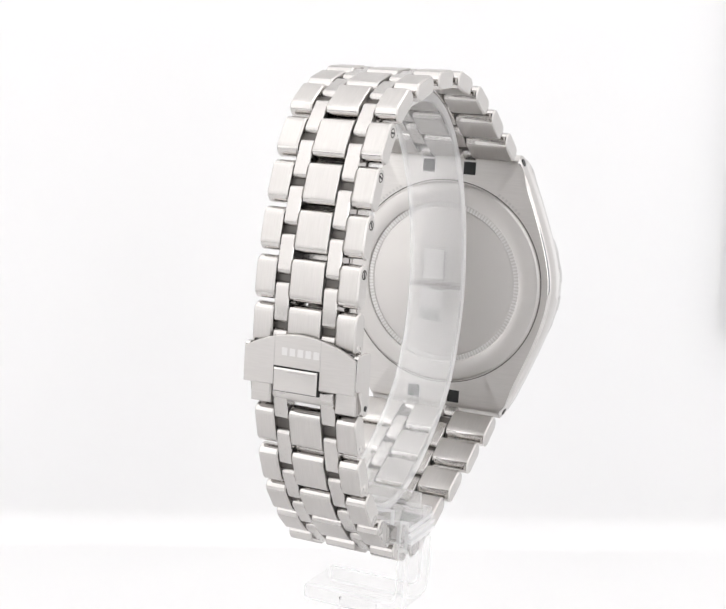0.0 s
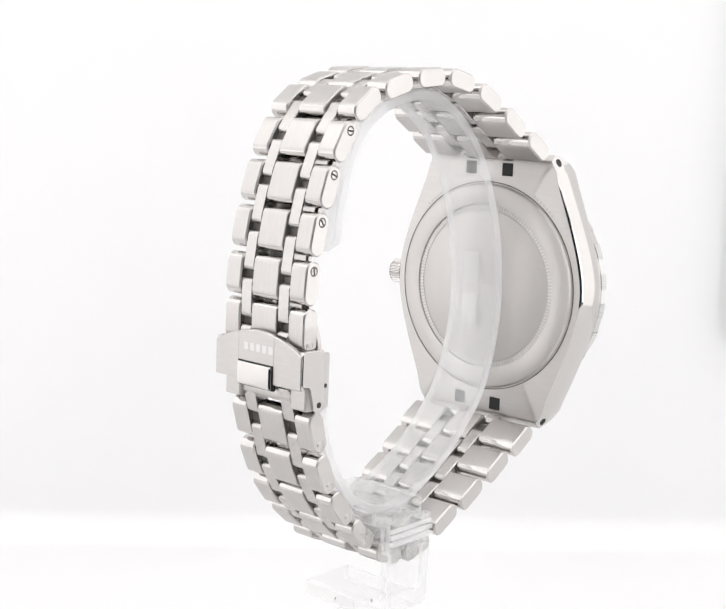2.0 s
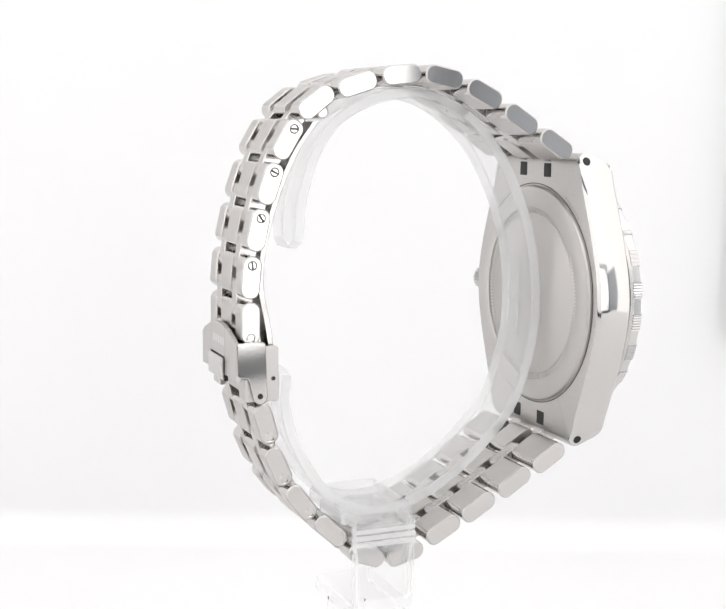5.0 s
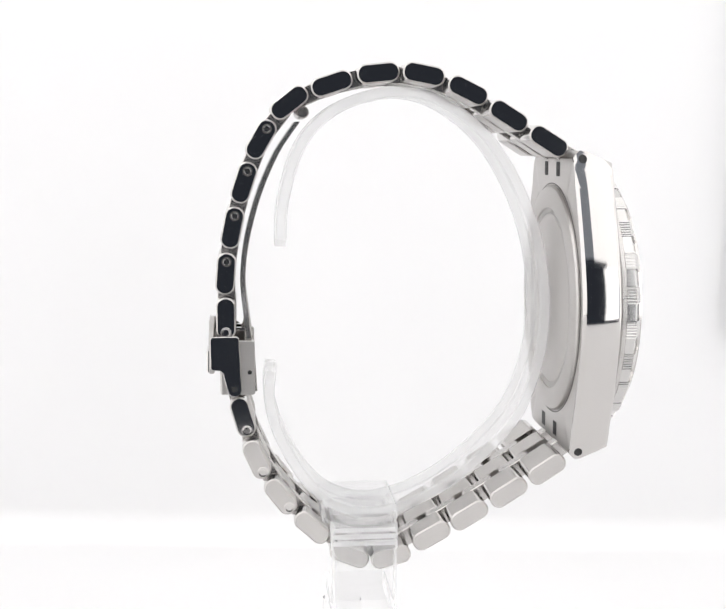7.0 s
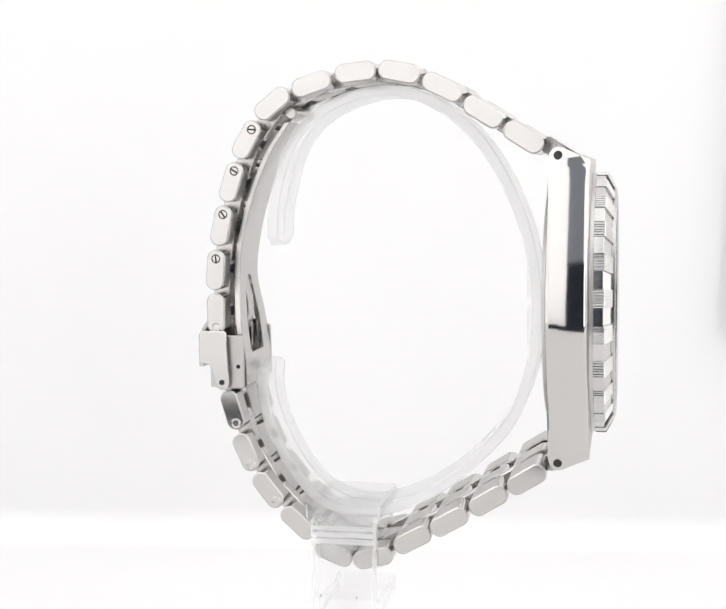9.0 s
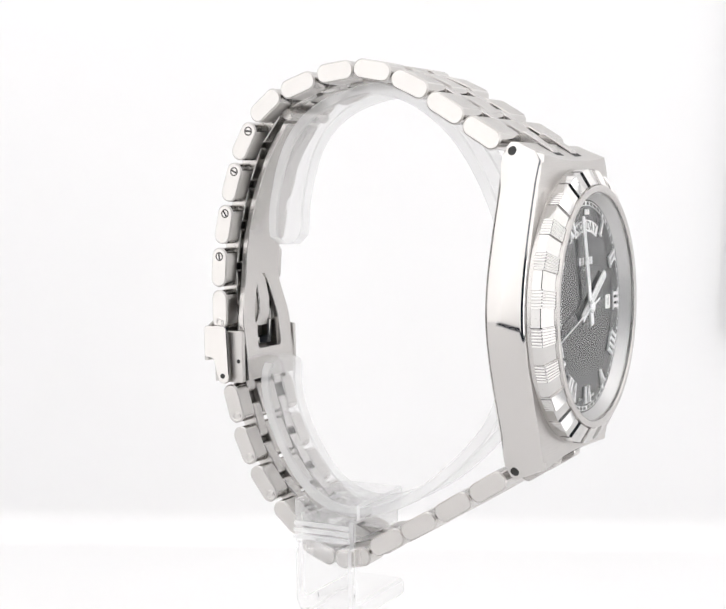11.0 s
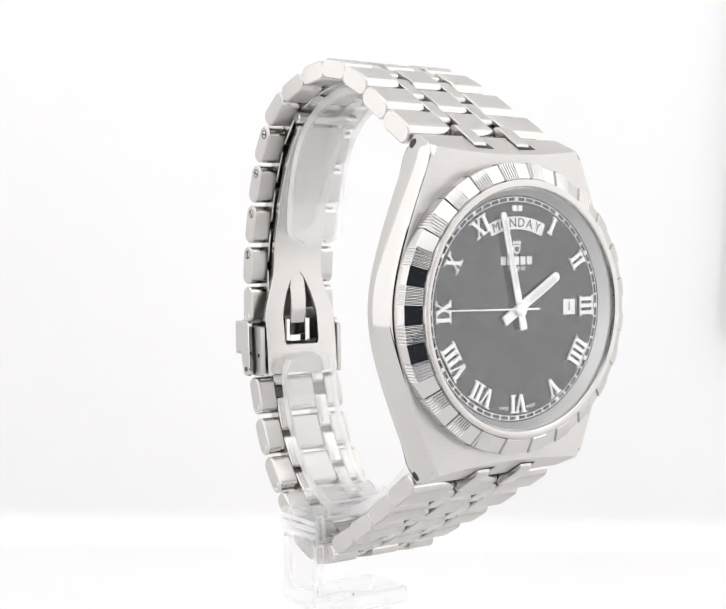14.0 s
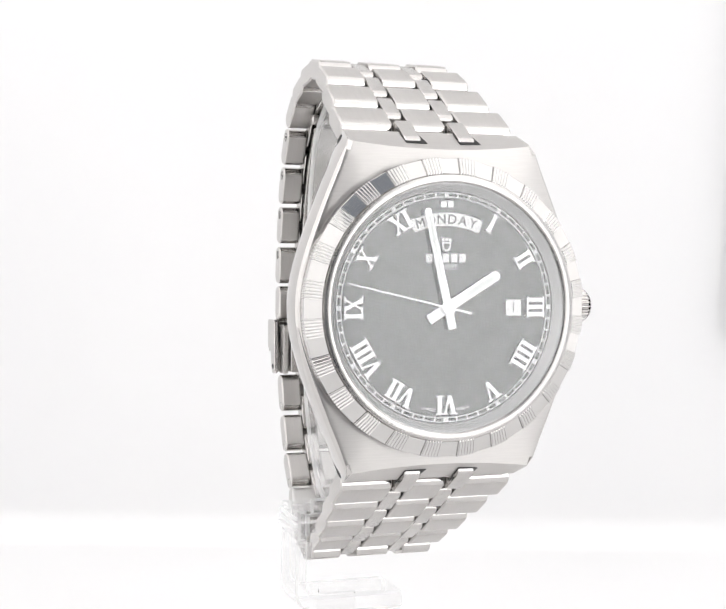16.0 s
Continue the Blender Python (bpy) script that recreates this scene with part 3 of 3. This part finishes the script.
for sx in (-8.0, 7.1):
    bm = extrude(bmesh.new(), rounded(8.2, 3.4, 0.4, 3, -8.9, -56.0), sx + 0.25, sx + 1.05, "x", 0.1)
    part("inner_rail", bm, BRUSHED_X, clasp)
bm = extrude(bmesh.new(), rounded(2.3, 2.2, 0.9, 5, -11.2, -57.9), XC - 5.0, XC + 5.0, "x", 0.15)
part("end_bar", bm, BRUSHED_X, clasp)
for x0 in (-8.2, 5.3):
    bm = box(bmesh.new(), x0, x0 + 3.2, -12.8, -9.3, -59.5, -57.0, 0.25)
    part("lower_plate", bm, BRUSHED_X, clasp)
for x0 in (-3.25, 4.05):
    part("groove", box(bmesh.new(), x0, x0 + 0.08, -7.2, -2.4, -61.115, -61.0), ENGRAVED, clasp)


def blade_mesh():
    """The curved plate, waisted, with a bullet-shaped opening near its end."""
    bm = bmesh.new()
    path = smooth_path([(27.6, -47.4), (22.9, -50.6), (16.8, -53.3), (10.0, -55.2), (4.0, -55.9), (-2.0, -55.4), (-8.0, -54.7), (-12.7, -54.4)], 9)

    def half(y):
        t = min(1.0, max(0.0, (5.0 - y) / 9.0))
        return 4.7 + 2.1 * t * t * (3 - 2 * t)

    def hole(y):
        if y > 4.2 or y < -8.0:
            return 0.0
        if y < -7.4:
            return 3.0
        return 3.3 * min(1.0, ((4.2 - y) / 7.0)) ** 0.55

    runs = {"l": [], "r": [], "c": []}
    for y, z in path:
        h = hole(y)
        runs["c" if h == 0 else "l"].append((y, z, h))
    upper = [p for p in runs["c"] if p[0] > 4.2]
    lower = [p for p in runs["c"] if p[0] < -8.0]
    middle = runs["l"]

    def band(points, x0, x1):
        rings = []
        for p in points:
            a, c = x0(p), x1(p)
            rings.append([bm.verts.new((x, p[0], p[1] + o)) for x, o in ((a, -0.4), (c, -0.4), (c, 0.3), (c - 0.1, 0.4), (a + 0.1, 0.4), (a, 0.3))])
        for a, c in zip(rings, rings[1:]):
            for i in range(6):
                bm.faces.new((a[i], a[(i + 1) % 6], c[(i + 1) % 6], c[i]))
        bm.faces.new(rings[0])
        bm.faces.new(rings[-1][::-1])

    first, last = middle[0], middle[-1]
    band(upper + [first], lambda p: XC - half(p[0]), lambda p: XC + half(p[0]))
    band([last] + lower, lambda p: XC - half(p[0]), lambda p: XC + half(p[0]))
    band(middle, lambda p: XC - half(p[0]), lambda p: XC - p[2] - 0.02)
    band(middle, lambda p: XC + p[2] + 0.02, lambda p: XC + half(p[0]))
    return bm


part("blade", blade_mesh(), SATIN, clasp, "curved satin folding blade with an opening")
tongue = smooth_path([(5.0, -56.0), (2.5, -56.0), (0.0, -55.6), (-2.4, -55.6), (-4.4, -56.2)], 6)
part("tongue", strip(bmesh.new(), tongue, 0.6, XC - 1.45, XC + 1.45, 0.15), SATIN, clasp, "bent spring tongue in the blade")
bm = box(bmesh.new(), XC - 2.4, XC - 1.5, -7.6, -3.6, -57.4, -55.6, 0.2)
box(bm, XC + 1.5, XC + 2.4, -7.6, -3.6, -57.4, -55.6, 0.2)
box(bm, XC - 2.4, XC + 2.4, -7.8, -6.4, -57.6, -56.6, 0.2)
part("catch", bm, POLISHED, clasp, "polished catch bracket")

bm = extrude(bmesh.new(), [(28.95 + 0.95 * math.cos(a * math.pi / 10), -46.65 + 0.95 * math.sin(a * math.pi / 10)) for a in range(20)], -5.2, 6.2, "x", 0.2)
part("hinge_pin", bm, SATIN, clasp)
for k in range(5):
    part("name_bar", box(bmesh.new(), 2.9 - 1.25 * k - 0.9, 2.9 - 1.25 * k, -5.2, -4.1, -61.125, -61.0), LIGHT_ENGRAVED, clasp)

# ---- clear stand ----
stand = tagged(new("display_stand"), "clear acrylic watch stand with an open ring", "stand")
cuff = new("cuff")
cuff.parent = stand
cuff.matrix_basis = SEAT
top_arc = smooth_path([(8.8, -50.2), (16.0, -49.6), (24.4, -46.8), (29.6, -41.4), (32.0, -33.2), (30.8, -26.4), (26.1, -19.6), (19.2, -14.7), (10.3, -11.1), (0.6, -9.6), (-7.9, -10.2), (-16.3, -12.9), (-22.0, -17.2), (-27.6, -23.6), (-31.3, -30.6), (-32.6, -37.3), (-30.7, -43.2), (-26.2, -47.5), (-19.7, -50.9), (-14.1, -52.2), (-9.4, -51.8)], 6)


def ring_mesh(path, t, x0, x1, c, rnd):
    """The open ring, its two free ends rounded across the width."""
    bm = bmesh.new()
    n = len(path)
    rings, run = [], [0.0]
    for a, d in zip(path, path[1:]):
        run.append(run[-1] + math.dist(a, d))
    for i, p in enumerate(path):
        a, d = Vector(path[max(0, i - 1)]), Vector(path[min(n - 1, i + 1)])
        k = (d - a).normalized()
        s = Vector((-k.y, k.x))
        e = min(run[i], run[-1] - run[i])
        cutin = rnd - math.sqrt(max(0.0, rnd * rnd - (rnd - e) ** 2)) if e < rnd else 0.0
        u, v, h = x0 + cutin, x1 - cutin, t / 2
        prof = [(u + c, -h), (v - c, -h), (v, -h + c), (v, h - c), (v - c, h), (u + c, h), (u, h - c), (u, -h + c)]
        rings.append([bm.verts.new((x, p[0] + s.x * o, p[1] + s.y * o)) for x, o in prof])
    for a, d in zip(rings, rings[1:]):
        for i in range(8):
            bm.faces.new((a[i], a[(i + 1) % 8], d[(i + 1) % 8], d[i]))
    bm.faces.new(rings[0])
    bm.faces.new(rings[-1][::-1])
    return bm


part("ring", ring_mesh(top_arc, 1.7, -4.7, 5.3, 0.25, 2.6), HAZE, cuff, "clear open ring", 30, FROSTED, lambda f: abs(f.normal.x) > 0.4)
# moulded pads on the ring
for y0, y1 in ((0.6, 6.4), (-6.6, -0.8)):
    part("pad", box(bmesh.new(), -1.6, 2.6, y0, y1, -11.4, -10.6, 0.25), PANE, cuff)
def clear_block(name, x0, x1, y0, y1, z0, z1, c, parent, label=""):
    """A clear block whose broken edges are frosted."""
    return part(name, box(bmesh.new(), x0, x1, y0, y1, z0, z1, c), HAZE, parent, label, 30, FROSTED, lambda f: max(abs(n) for n in f.normal) < 0.9)


arm = clear_block("arm", -9.4, 5.3, -36.2, -32.8, -43.0, -33.6, 0.4, cuff, "clear arm through the bracelet")
clear_block("arm_top", -8.9, 5.6, -32.75, -30.3, -44.6, -33.0, 0.35, arm)
clear_block("arm_front", -10.9, -9.45, -36.8, -32.2, -43.4, -33.2, 0.4, arm)
for y, x in ((-33.4, -11.25), (-34.4, -11.45), (-35.4, -11.65)):
    part("arm_ridge", box(bmesh.new(), x, -10.92, y - 0.28, y + 0.28, -43.2, -33.4, 0.12), FROSTED, arm)


def bracket():
    """Leg and foot bent from one bar, rounded at the bend."""
    out = [(-11.2 + 3.4 - 3.4 * math.cos(radians(a)), -48.3 + 3.4 - 3.4 * math.sin(radians(a))) for a in range(0, 91, 15)]
    foot = [(5.9, -48.3), (6.4, -47.8), (6.4, -46.0), (5.9, -45.5)]
    inner = [(-9.3 + 1.4 - 1.4 * math.cos(radians(a)), -45.5 + 1.4 - 1.4 * math.sin(radians(a))) for a in range(90, -1, -15)]
    return out + foot + inner + [(-9.3, -36.9), (-10.6, -36.6), (-11.2, -37.2)]


part("bracket", extrude(bmesh.new(), bracket(), -43.2, -33.4, "z", 0.4), PANE, cuff, "bent clear leg and foot", 30, FROSTED, lambda f: 0.3 < abs(f.normal.z) < 0.9)
bm = lathe(bmesh.new(), [(0, 0), (7, 0), (7, 2), (3, 2.6), (3, 29.0), (0, 29.0)], 32)
bmesh.ops.translate(bm, vec=(-1.5, -2, 0), verts=bm.verts)
part("post", bm, POST_CLEAR, stand, "clear round post")


# ---- what moves ----
def motions():
    turns = [(0, 64.29), (1, 55.79), (2, 47.29), (3, 38.77), (4, 30.21), (5.25, 19.43), (6.5, 8.64), (7.5, 0.01), (8.5, -8.62), (9, -12.93),
             (10.25, -23.69), (11.5, -34.45), (12.5, -43.07), (13.5, -51.68), (14.5, -60.24), (15.5, -68.74), (16, -72.98)]
    walk(watch, [(t, LEAN @ pose(0, 0, 0, 0, 0, a) @ SEAT) for t, a in turns])
    walk(stand, [(t, LEAN @ pose(0, 0, 0, 0, 0, a)) for t, a in turns])
    walk(second_hand, [(t, pose(0, 0, 0, 0, 0, -283.2 + 6 * (16 - t))) for t in range(0, 17, 2)])
    walk(minute_hand, [(t, pose(0, 0, 0, 0, 0, 12.8 + 0.1 * (16 - t))) for t in (0, 8, 16)])


motions()
